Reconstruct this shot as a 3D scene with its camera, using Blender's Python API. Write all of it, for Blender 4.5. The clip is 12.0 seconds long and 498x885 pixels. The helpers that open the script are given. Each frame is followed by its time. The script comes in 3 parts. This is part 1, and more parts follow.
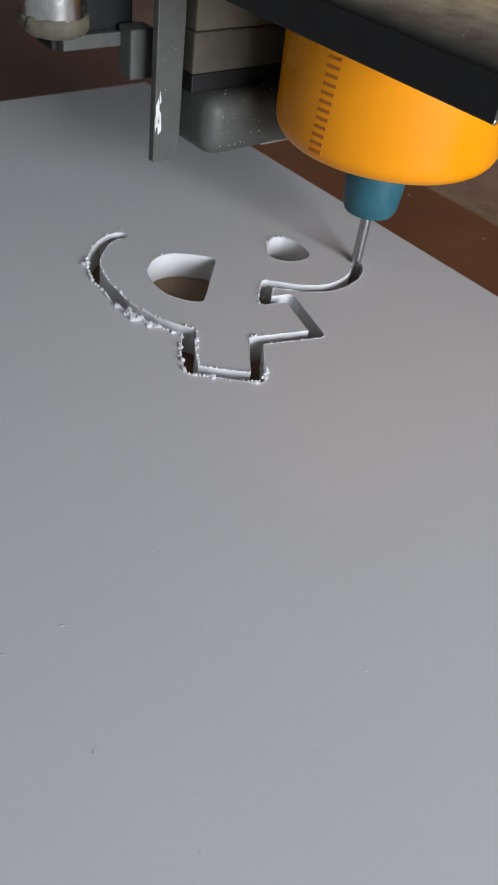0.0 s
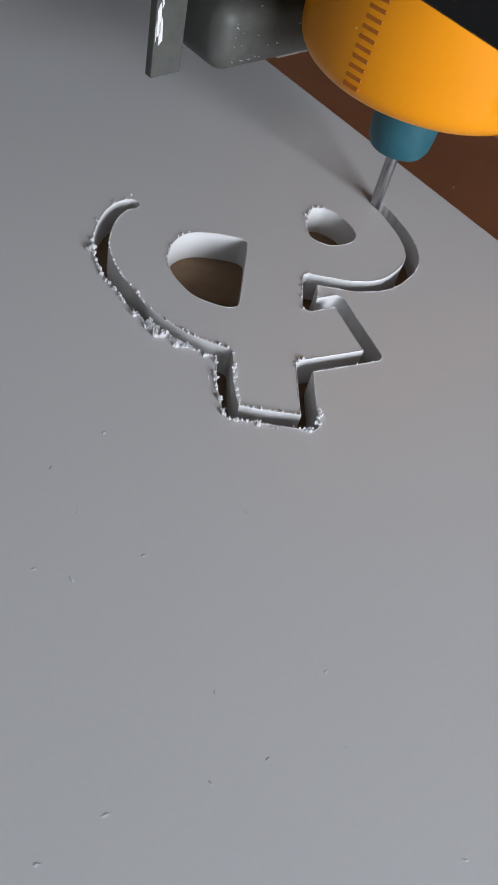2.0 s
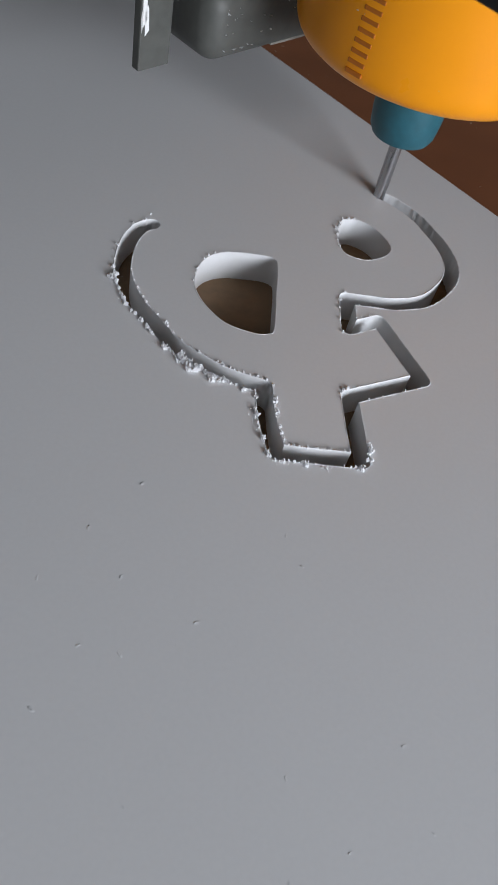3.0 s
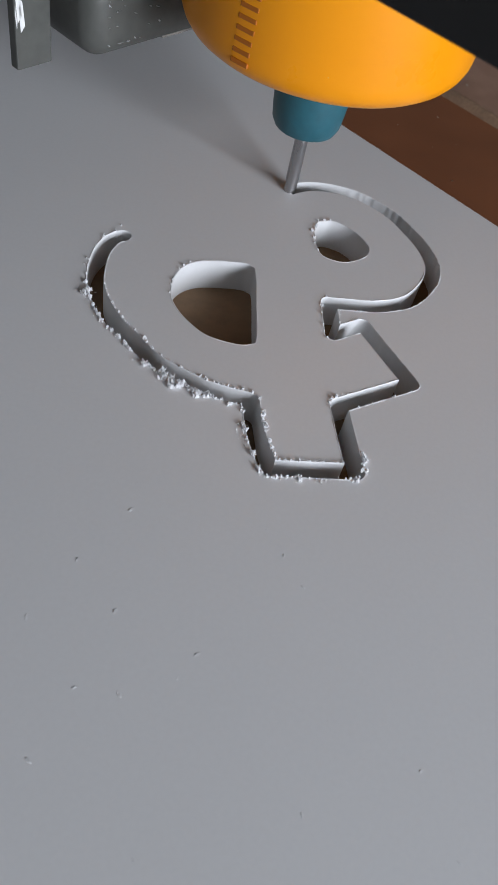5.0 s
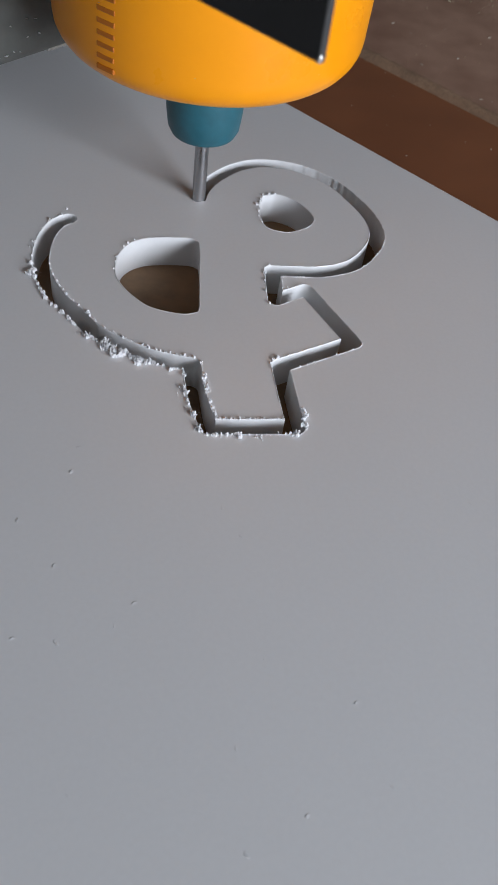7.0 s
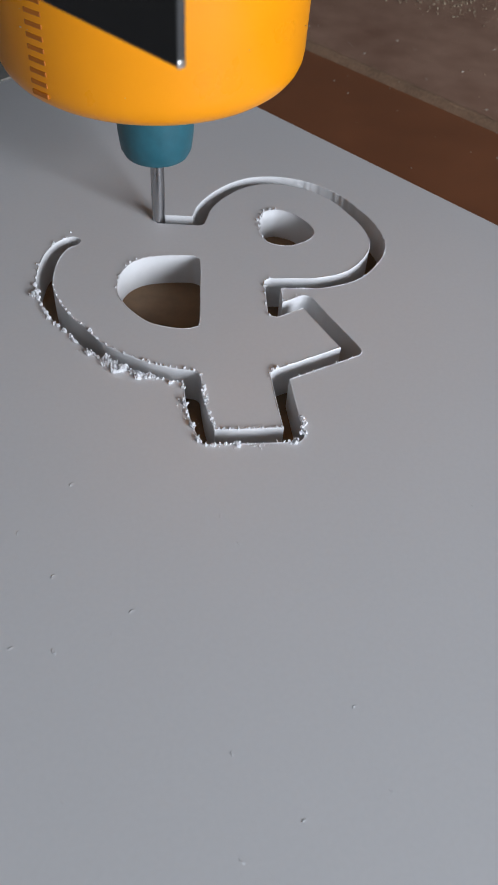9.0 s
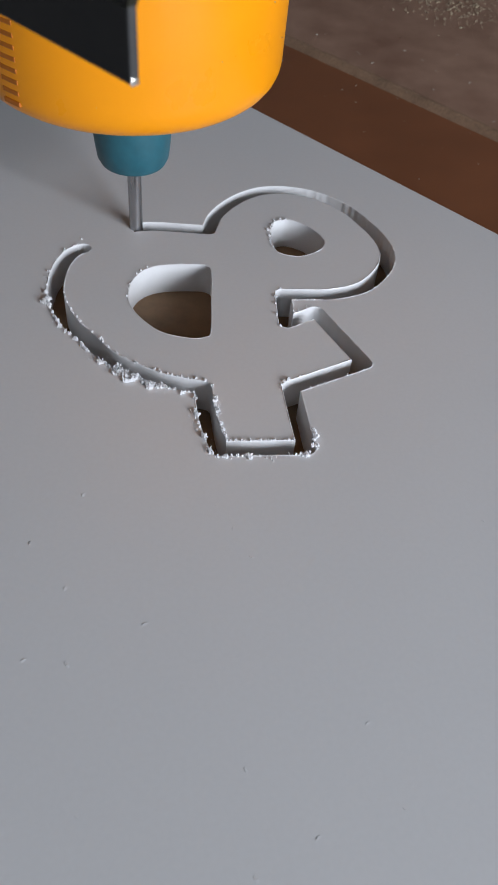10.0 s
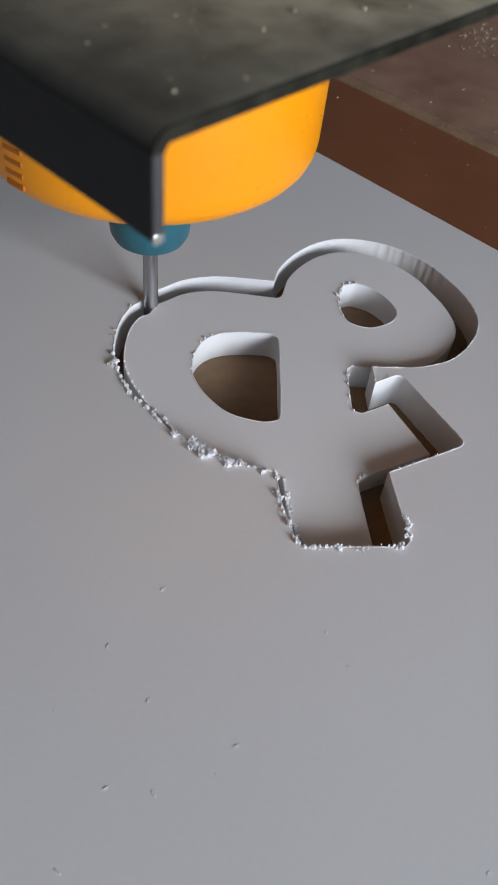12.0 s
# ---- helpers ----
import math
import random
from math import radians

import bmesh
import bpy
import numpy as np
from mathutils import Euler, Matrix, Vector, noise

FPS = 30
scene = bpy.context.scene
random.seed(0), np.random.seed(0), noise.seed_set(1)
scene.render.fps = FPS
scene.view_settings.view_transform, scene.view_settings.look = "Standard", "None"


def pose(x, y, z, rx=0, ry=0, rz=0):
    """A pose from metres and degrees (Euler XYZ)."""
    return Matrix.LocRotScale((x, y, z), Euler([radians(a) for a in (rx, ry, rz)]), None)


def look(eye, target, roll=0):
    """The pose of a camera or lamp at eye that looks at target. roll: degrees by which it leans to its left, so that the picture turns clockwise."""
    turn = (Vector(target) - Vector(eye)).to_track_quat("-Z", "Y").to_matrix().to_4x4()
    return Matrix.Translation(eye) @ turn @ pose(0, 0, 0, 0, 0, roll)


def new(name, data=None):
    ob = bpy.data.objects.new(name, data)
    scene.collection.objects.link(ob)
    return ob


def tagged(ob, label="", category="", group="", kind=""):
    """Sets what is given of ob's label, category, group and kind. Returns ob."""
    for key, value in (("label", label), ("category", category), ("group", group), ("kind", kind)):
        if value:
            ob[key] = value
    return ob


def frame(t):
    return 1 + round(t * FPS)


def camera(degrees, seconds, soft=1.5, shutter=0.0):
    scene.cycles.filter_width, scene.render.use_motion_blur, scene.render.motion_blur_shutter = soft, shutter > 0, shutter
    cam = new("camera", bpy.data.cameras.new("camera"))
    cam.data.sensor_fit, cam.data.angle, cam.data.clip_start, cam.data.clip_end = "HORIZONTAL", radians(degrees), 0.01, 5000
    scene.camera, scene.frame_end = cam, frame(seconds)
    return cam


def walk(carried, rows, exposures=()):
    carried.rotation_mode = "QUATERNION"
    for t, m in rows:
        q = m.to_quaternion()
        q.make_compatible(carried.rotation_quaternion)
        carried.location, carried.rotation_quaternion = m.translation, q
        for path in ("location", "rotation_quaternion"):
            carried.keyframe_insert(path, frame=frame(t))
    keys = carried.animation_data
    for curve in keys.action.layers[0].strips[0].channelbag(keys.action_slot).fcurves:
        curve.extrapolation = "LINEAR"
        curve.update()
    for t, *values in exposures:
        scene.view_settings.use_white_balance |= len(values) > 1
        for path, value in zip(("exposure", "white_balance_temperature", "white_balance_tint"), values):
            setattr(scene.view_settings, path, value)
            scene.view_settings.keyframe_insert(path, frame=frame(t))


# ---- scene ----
cam = camera(34.83, 12.0, 1.4)
# a small phone lens focused on the figure
cam.data.dof.use_dof, cam.data.dof.focus_distance, cam.data.dof.aperture_fstop = True, 0.205, 52.0
# seconds, eye in metres, yaw, pitch and roll in degrees
PATH = [
    (0, 0.01317, -0.19303, 0.14715, -2.73, -41.73, 9.18),
    (0.5, 0.00333, -0.16743, 0.14392, -6.67, -46.33, 12.66),
    (1, -0.00881, -0.15084, 0.14706, -7.98, -48.37, 15.02),
    (1.5, -0.01359, -0.13698, 0.14695, -9.57, -50.01, 16.38),
    (2, -0.01727, -0.12850, 0.15125, -11.08, -50.80, 17.15),
    (2.5, -0.02139, -0.11807, 0.14537, -12.02, -51.26, 16.34),
    (3, -0.02862, -0.10946, 0.14497, -11.82, -51.48, 15.58),
    (3.2, -0.02896, -0.10943, 0.14422, -12.60, -50.98, 16.27),
    (4.8, -0.03240, -0.10140, 0.14136, -14.35, -51.07, 14.78),
    (5, -0.03154, -0.10215, 0.14103, -14.77, -50.96, 14.78),
    (5.5, -0.02784, -0.10628, 0.14159, -14.44, -50.57, 13.65),
    (6, -0.02186, -0.10887, 0.13955, -13.69, -50.36, 11.99),
    (6.5, -0.01872, -0.11100, 0.13921, -13.13, -50.40, 10.92),
    (7, -0.01446, -0.11526, 0.13837, -12.56, -50.28, 9.73),
    (7.5, -0.00873, -0.11832, 0.13777, -10.74, -49.80, 7.22),
    (9.5, -0.00617, -0.11949, 0.13739, -8.21, -48.71, 4.64),
    (10, -0.01043, -0.11734, 0.13856, -8.97, -48.60, 6.06),
    (10.5, -0.01749, -0.10812, 0.13760, -9.63, -48.44, 7.63),
    (11, -0.02987, -0.09600, 0.13963, -8.56, -48.22, 7.95),
    (11.5, -0.02945, -0.09509, 0.14024, -8.44, -48.09, 7.73),
    (12, -0.02702, -0.09512, 0.13782, -8.20, -47.81, 7.05),
]
walk(cam, [(t, pose(x, y, z, 90 + pitch, 0, yaw) @ pose(0, 0, 0, 0, 0, roll)) for t, x, y, z, yaw, pitch, roll in PATH],
     exposures=[(0.0, -0.07, 6620, 10), (3.2, -0.08, 6560, 10), (4.8, -0.04, 6500, 10), (9.5, -0.02, 6420, 10), (12.0, 0.05, 6480, 10)])

# ---- light: an overcast day through one large window ----
TURN = 42.3  # the machine stands turned by this angle against the figure that it cuts
world = bpy.data.worlds.new("sky")
scene.world = world
world.use_nodes = True
wn = world.node_tree.nodes
sky = wn.new("ShaderNodeTexSky")
sky.sky_type, sky.sun_disc = "NISHITA", False
sky.sun_elevation, sky.sun_rotation = radians(35), radians(140)
wn["Background"].inputs["Strength"].default_value = 0.1
world.node_tree.links.new(sky.outputs["Color"], wn["Background"].inputs["Color"])

TO_WORLD = pose(0, 0, 0, 0, 0, TURN)


def uv(u, v, z=0.0):
    """Millimetres along the machine's axes to metres in the world."""
    return TO_WORLD @ Vector((u / 1000, v / 1000, z / 1000))


win = bpy.data.lights.new("window_light", "AREA")
win.shape, win.size, win.size_y, win.energy = "RECTANGLE", 0.63, 0.42, 16.3
win.color = (0.845, 0.905, 1.005)
win_ob = new("window_light", win)
win_ob.matrix_world = look(uv(-40, -1042, 320), uv(-10, 0, 225))


# ---- materials ----
def material(name, color, rough=0.5, metal=0.0, vary=0.12, grain=60.0, coarse=6.0, bump=0.1, stretch=(1, 1, 1), second=None, spec=0.5, depth=0.0004):
    """A surface with mottling at two scales and a fine relief."""
    m = bpy.data.materials.new(name)
    m.use_nodes = True
    n, l = m.node_tree.nodes, m.node_tree.links
    b = n["Principled BSDF"]
    b.inputs["Metallic"].default_value = metal
    b.inputs["Specular IOR Level"].default_value = spec
    co = n.new("ShaderNodeTexCoord")
    mp = n.new("ShaderNodeMapping")
    mp.inputs["Scale"].default_value = stretch
    l.new(co.outputs["Object"], mp.inputs["Vector"])
    fine, big = n.new("ShaderNodeTexNoise"), n.new("ShaderNodeTexNoise")
    fine.inputs["Scale"].default_value, fine.inputs["Detail"].default_value = grain, 6
    big.inputs["Scale"].default_value, big.inputs["Detail"].default_value = coarse, 4
    for x in (fine, big):
        l.new(mp.outputs["Vector"], x.inputs["Vector"])
    mix = n.new("ShaderNodeMath")
    mix.operation = "MULTIPLY_ADD"
    mix.inputs[1].default_value = 0.5
    half = n.new("ShaderNodeMath")
    half.operation = "MULTIPLY"
    half.inputs[1].default_value = 0.5
    l.new(big.outputs["Fac"], half.inputs[0])
    l.new(fine.outputs["Fac"], mix.inputs[0])
    l.new(half.outputs[0], mix.inputs[2])
    ramp = n.new("ShaderNodeValToRGB")
    ramp.color_ramp.elements[0].position, ramp.color_ramp.elements[1].position = 0.33, 0.67
    dark = second or tuple(c * (1 - vary) for c in color)
    ramp.color_ramp.elements[0].color = (*dark, 1)
    ramp.color_ramp.elements[1].color = (*(min(1, c * (1 + vary)) for c in color), 1)
    l.new(mix.outputs[0], ramp.inputs["Fac"])
    l.new(ramp.outputs["Color"], b.inputs["Base Color"])
    rr = n.new("ShaderNodeMapRange")
    rr.inputs["To Min"].default_value, rr.inputs["To Max"].default_value = max(0.02, rough - 0.1), min(1, rough + 0.1)
    l.new(fine.outputs["Fac"], rr.inputs["Value"])
    l.new(rr.outputs["Result"], b.inputs["Roughness"])
    if bump:
        bp = n.new("ShaderNodeBump")
        bp.inputs["Strength"].default_value, bp.inputs["Distance"].default_value = bump, depth
        l.new(fine.outputs["Fac"], bp.inputs["Height"])
        l.new(bp.outputs["Normal"], b.inputs["Normal"])
    return m


PVC = material("white_foam_board", (0.76, 0.76, 0.76), 0.42, vary=0.02, grain=900, coarse=14, bump=0.05, depth=0.0002)
SHAVING = material("white_shaving", (0.96, 0.96, 0.97), 0.7, vary=0.01, grain=900, bump=0.0)
sn, sl = SHAVING.node_tree.nodes, SHAVING.node_tree.links
thin = sn.new("ShaderNodeBsdfTranslucent")
thin.inputs["Color"].default_value = (0.9, 0.9, 0.92, 1)
both = sn.new("ShaderNodeMixShader")
both.inputs["Fac"].default_value = 0.3
sl.new(sn["Principled BSDF"].outputs["BSDF"], both.inputs[1])
sl.new(thin.outputs["BSDF"], both.inputs[2])
sl.new(both.outputs["Shader"], sn["Material Output"].inputs["Surface"])
ORANGE = material("orange_plastic", (0.93, 0.328, 0.003), 0.3, vary=0.03, grain=60, coarse=14, bump=0.0, spec=0.35)
SLOT = material("shaded_slot", (0.48, 0.13, 0.005), 0.6, vary=0.1, grain=500)
BLUE = material("blue_rubber", (0.022, 0.115, 0.15), 0.42, vary=0.15, grain=400, coarse=60)
STEEL = material("milled_steel", (0.42, 0.42, 0.43), 0.28, 1.0, vary=0.15, grain=300, coarse=80, stretch=(1, 1, 0.1))
BLACK = material("black_steel_and_shade", (0.014, 0.014, 0.015), 0.5, spec=0.3, vary=0.3, grain=350, coarse=25, bump=0.15)
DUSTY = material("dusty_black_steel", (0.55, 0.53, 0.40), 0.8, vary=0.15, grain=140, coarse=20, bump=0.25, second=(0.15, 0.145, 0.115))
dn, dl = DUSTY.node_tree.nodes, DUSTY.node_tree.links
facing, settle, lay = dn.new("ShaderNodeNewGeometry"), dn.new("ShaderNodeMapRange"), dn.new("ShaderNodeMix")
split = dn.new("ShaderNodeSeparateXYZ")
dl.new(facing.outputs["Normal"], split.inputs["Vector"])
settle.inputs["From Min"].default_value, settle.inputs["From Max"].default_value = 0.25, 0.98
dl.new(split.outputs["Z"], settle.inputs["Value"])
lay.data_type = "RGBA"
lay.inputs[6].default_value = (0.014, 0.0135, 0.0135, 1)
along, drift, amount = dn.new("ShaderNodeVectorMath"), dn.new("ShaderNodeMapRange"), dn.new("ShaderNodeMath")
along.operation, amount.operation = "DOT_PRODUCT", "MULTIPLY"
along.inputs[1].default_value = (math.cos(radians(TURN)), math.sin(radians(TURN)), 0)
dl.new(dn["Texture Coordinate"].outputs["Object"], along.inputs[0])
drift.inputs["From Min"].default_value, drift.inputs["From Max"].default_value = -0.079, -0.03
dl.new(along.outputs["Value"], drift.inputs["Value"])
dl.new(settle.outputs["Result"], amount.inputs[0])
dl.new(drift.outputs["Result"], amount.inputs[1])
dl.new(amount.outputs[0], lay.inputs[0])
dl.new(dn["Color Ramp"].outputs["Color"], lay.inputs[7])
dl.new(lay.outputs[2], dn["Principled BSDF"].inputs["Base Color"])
HIGHLIGHT = material("pale_edge_highlight", (0.3, 0.29, 0.26), 0.45, vary=0.3, grain=500, coarse=60)
EDGE = material("dark_cut_edge", (0.026, 0.025, 0.019), 0.8, vary=0.6, grain=400, coarse=40, spec=0.0)
GRIT = material("pale_grit", (0.42, 0.35, 0.24), 0.9, vary=0.3, grain=900, coarse=120, bump=0.3)
GREY = material("grey_painted_steel", (0.086, 0.088, 0.08), 0.52, vary=0.2, grain=300, coarse=30, bump=0.12)
WORN = material("rubbed_steel", (0.04, 0.04, 0.04), 0.55, vary=0.35, grain=700, coarse=120)
BEIGE = material("pale_dusty_block", (0.115, 0.103, 0.07), 0.7, vary=0.2, grain=250, coarse=20)
BROWNED = material("brown_dusty_block", (0.082, 0.07, 0.05), 0.75, vary=0.25, grain=250, coarse=30)
BRIGHT = material("bare_metal", (0.7, 0.69, 0.66), 0.25, 1.0, vary=0.2, grain=400)
WOOD = material("brown_bed_board", (0.25, 0.092, 0.039), 0.33, vary=0.14, grain=40, coarse=9, bump=0.05, stretch=(1, 1.5, 1))
WOOD_FAR = material("dusty_brown_board", (0.40, 0.245, 0.172), 0.55, vary=0.15, grain=60, coarse=9, bump=0.1, second=(0.245, 0.125, 0.08))
MDF = material("brown_spoilboard", (0.23, 0.145, 0.08), 0.7, vary=0.2, grain=300, coarse=30)
DUST = material("brown_sawdust", (0.33, 0.225, 0.14), 0.9, vary=0.35, grain=900, coarse=120, bump=0.4)
FILLER = material("packed_dirt", (0.27, 0.165, 0.1), 0.85, vary=0.3, grain=700, coarse=60, bump=0.4)
CHIP = material("pale_chip", (0.62, 0.55, 0.45), 0.8, vary=0.2, grain=300)
PAINT = material("white_paint", (0.85, 0.85, 0.84), 0.3, vary=0.04, grain=300)
PLASTER = material("grey_plaster", (0.14, 0.136, 0.132), 0.9, vary=0.08, grain=30, coarse=2, bump=0.2, depth=0.002)
CONCRETE = material("concrete_floor", (0.15, 0.145, 0.14), 0.85, vary=0.15, grain=20, coarse=2, bump=0.2, depth=0.002)


# ---- mesh helpers ----
def part(name, bm, mat, parent=None, label="", smooth=False):
    bm.normal_update()
    me = bpy.data.meshes.new(name)
    bm.to_mesh(me)
    bm.free()
    me.materials.append(mat)
    if smooth:
        me.shade_smooth()
        me.set_sharp_from_angle(angle=radians(35))
    ob = new(name, me)
    if parent:
        ob.parent = parent
    return tagged(ob, label)


def box(bm, u0, u1, v0, v1, z0, z1, bevel=0.0, turn=True, seg=2):
    """A box in millimetres along the machine's axes (turn) or the local ones."""
    got = bmesh.ops.create_cube(bm, size=1)["verts"]
    for w in got:
        w.co = Vector((u0 + (w.co.x + 0.5) * (u1 - u0), v0 + (w.co.y + 0.5) * (v1 - v0), z0 + (w.co.z + 0.5) * (z1 - z0))) / 1000
    if bevel:
        es = list({e for w in got for e in w.link_edges})
        r = bmesh.ops.bevel(bm, geom=es, offset=bevel / 1000, segments=seg, affect="EDGES", profile=0.5)
        got = list({w for fc in r["faces"] for w in fc.verts} | {w for w in got if w.is_valid})
    if turn:
        bmesh.ops.rotate(bm, verts=got, matrix=TO_WORLD.to_3x3(), cent=(0, 0, 0))
    return bm


def lathe(bm, profile, seg=64, centre=(0, 0)):
    """Turns a profile of (radius, height) in millimetres about the upright axis."""
    rings = []
    for r, z in profile:
        if r < 1e-6:
            rings.append([bm.verts.new((centre[0] / 1000, centre[1] / 1000, z / 1000))])
        else:
            rings.append([bm.verts.new(((centre[0] + r * math.cos(2 * math.pi * k / seg)) / 1000, (centre[1] + r * math.sin(2 * math.pi * k / seg)) / 1000, z / 1000)) for k in range(seg)])
    for a, b in zip(rings, rings[1:]):
        for k in range(seg):
            j = (k + 1) % seg
            if len(a) == 1 and len(b) == 1:
                continue
            if len(a) == 1:
                bm.faces.new((a[0], b[j], b[k]))
            elif len(b) == 1:
                bm.faces.new((a[k], a[j], b[0]))
            else:
                bm.faces.new((a[k], a[j], b[j], b[k]))
    bmesh.ops.recalc_face_normals(bm, faces=bm.faces)
    return bm


def spline(points, closed=False, step=0.6):
    """A smooth line through the points, in even steps."""
    n, out = len(points), []
    for i in range(n if closed else n - 1):
        at = (lambda k: points[k % n]) if closed else (lambda k: points[min(max(k, 0), n - 1)])
        p0, p1, p2, p3 = (np.array(at(k), float) for k in (i - 1, i, i + 1, i + 2))
        m = max(2, int(np.linalg.norm(p2 - p1) / step))
        for k in range(m):
            s = k / m
            out.append(0.5 * (2 * p1 + (p2 - p0) * s + (2 * p0 - 5 * p1 + 4 * p2 - p3) * s * s + (3 * p1 - p0 - 3 * p2 + p3) * s**3))
    if not closed:
        out.append(np.array(points[-1], float))
    return out


# ---- the cutter's way round the figure, in millimetres ----
RUNS = [
    [(-33.74, 78.48), (-36.81, 76.07), (-39.40, 69.81), (-40.22, 60.75), (-38.96, 53.62), (-35.33, 45.70), (-30.79, 39.90), (-25.06, 32.73), (-18.12, 27.79), (-11.26, 24.19), (-1.41, 21.37)],
    [(-1.41, 21.37), (-0.51, 10.75), (1.69, 1.56)],
    [(1.69, 1.56), (21.98, 1.64)],
    [(21.98, 1.64), (21.16, 11.52), (20.53, 21.48)],
    [(20.53, 21.48), (40.59, 30.26)],
    [(40.59, 30.26), (30.82, 50.46)],
    [(30.82, 50.46), (22.16, 46.18)],
    [(22.16, 46.18), (22.43, 58.20)],
    [(22.43, 58.20), (29.80, 58.12), (37.76, 58.62), (46.52, 62.13), (53.45, 70.08), (56.01, 76.85), (55.87, 82.64), (54.24, 88.62), (51.62, 94.09), (49.11, 98.89), (45.51, 103.39), (41.32, 107.01), (36.55, 109.77), (29.61, 111.65), (22.18, 111.32), (15.96, 108.42), (11.02, 104.18), (7.27, 99.56), (4.90, 95.33), (3.82, 91.68), (2.93, 88.75)],
    [(2.93, 88.75), (-5.97, 89.6), (-12.69, 90.15), (-18.13, 89.7), (-24.05, 87.86), (-28.89, 84.48), (-32, 82.2), (-33.74, 78.48)],
]
LINE = []
for run in RUNS:
    LINE += spline(run)[:-1]
LINE = np.array(LINE)
COUNT = len(LINE)
STEP = np.linalg.norm(np.roll(LINE, -1, 0) - LINE, axis=1)
LONG = np.concatenate([[0], np.cumsum(STEP)])
TOTAL = LONG[-1]
HALF = 2.15
CHAMFER = 0.16


def beside(dist, side):
    """The rims at a distance beside the cutter's line: a list of points for each step (several round an outer corner)."""
    out, inside = [], []
    for i in range(COUNT):
        a, b = LINE[i] - LINE[i - 1], LINE[(i + 1) % COUNT] - LINE[i]
        a, b = a / np.linalg.norm(a), b / np.linalg.norm(b)
        na, nb = side * np.array([a[1], -a[0]]), side * np.array([b[1], -b[0]])
        turn = math.atan2(a[0] * b[1] - a[1] * b[0], a @ b) * side
        if turn > radians(15):
            k = max(2, int(math.degrees(turn) / 15))
            arc = [(na * (1 - j / k) + nb * j / k) for j in range(k + 1)]
            out.append([LINE[i] + dist * w / np.linalg.norm(w) for w in arc])
        else:
            mid = (na + nb) / np.linalg.norm(na + nb)
            out.append([LINE[i] + mid * dist / max(0.3, mid @ na)])
            if turn < radians(-15):
                inside.append((i, dist * math.tan(-turn / 2)))
    for i, reach in inside:
        for way in (1, -1):
            k, gone = i, 0.0
            while True:
                gone += STEP[k % COUNT] if way > 0 else STEP[(k - 1) % COUNT]
                k += way
                if gone > reach or len(out[k % COUNT]) > 1:
                    break
                out[k % COUNT] = [out[i][0].copy()]
    return out


rng = random.Random(4)
JIT = []
for i in range(COUNT):
    s = LONG[i] / TOTAL
    on_head = 0.60 < s < 0.78
    on_beak = 31 < LINE[i][0] < 38.5 and 34 < LINE[i][1] < 49.5
    JIT.append(rng.uniform(-1, 1) * (0.14 if on_head else 0.09 if on_beak else 0.02))
RIM_OUT = [[p + 0 * p for p in ps] for ps in beside(HALF, 1)]
TOP_OUT = beside(HALF + CHAMFER, 1)
for i in range(COUNT):
    if len(RIM_OUT[i]) == 1 and np.linalg.norm(RIM_OUT[i][0] - RIM_OUT[i - 1][-1]) > 0.05 and np.linalg.norm(RIM_OUT[i][0] - RIM_OUT[(i + 1) % COUNT][0]) > 0.05:
        way = TOP_OUT[i][0] - RIM_OUT[i][0]
        way = way / np.linalg.norm(way)
        RIM_OUT[i][0] = RIM_OUT[i][0] + way * JIT[i]
        TOP_OUT[i][0] = TOP_OUT[i][0] + way * JIT[i]
RIM_IN, TOP_IN = beside(HALF, -1), beside(HALF + CHAMFER, -1)
LIP = 0.42
FOOT_OUT, FOOT_IN = beside(HALF + LIP, 1), beside(HALF + LIP, -1)
HEAD_AT = int(np.argmin(np.linalg.norm(LINE - np.array((55.87, 82.55)), axis=1)))


def lip_height(p, cut=True):
    return max(0.0, 0.09 + 0.11 * noise.noise(Vector((p[0] * 0.6, p[1] * 0.6, 1.5))) + 0.13 * noise.noise(Vector((p[0] * 2.3, p[1] * 2.3, 4.5)))) if cut else 0.0


def lips(rim):
    """How far the cutter has thrown up the edge, point by point; nothing where it has yet to pass."""
    return [lip_height(p, i < HEAD_AT - 2) for i, ps in enumerate(rim) for p in ps]


def lone(edge, top):
    """Drops doubled points from a pair of rims."""
    keep = [i for i in range(len(edge)) if np.linalg.norm(edge[i] - edge[i - 1]) > 1e-4 and np.linalg.norm(top[i] - top[i - 1]) > 1e-4]
    return [edge[i] for i in keep], [top[i] for i in keep]


def flat(rim):
    return [p for ps in rim for p in ps]


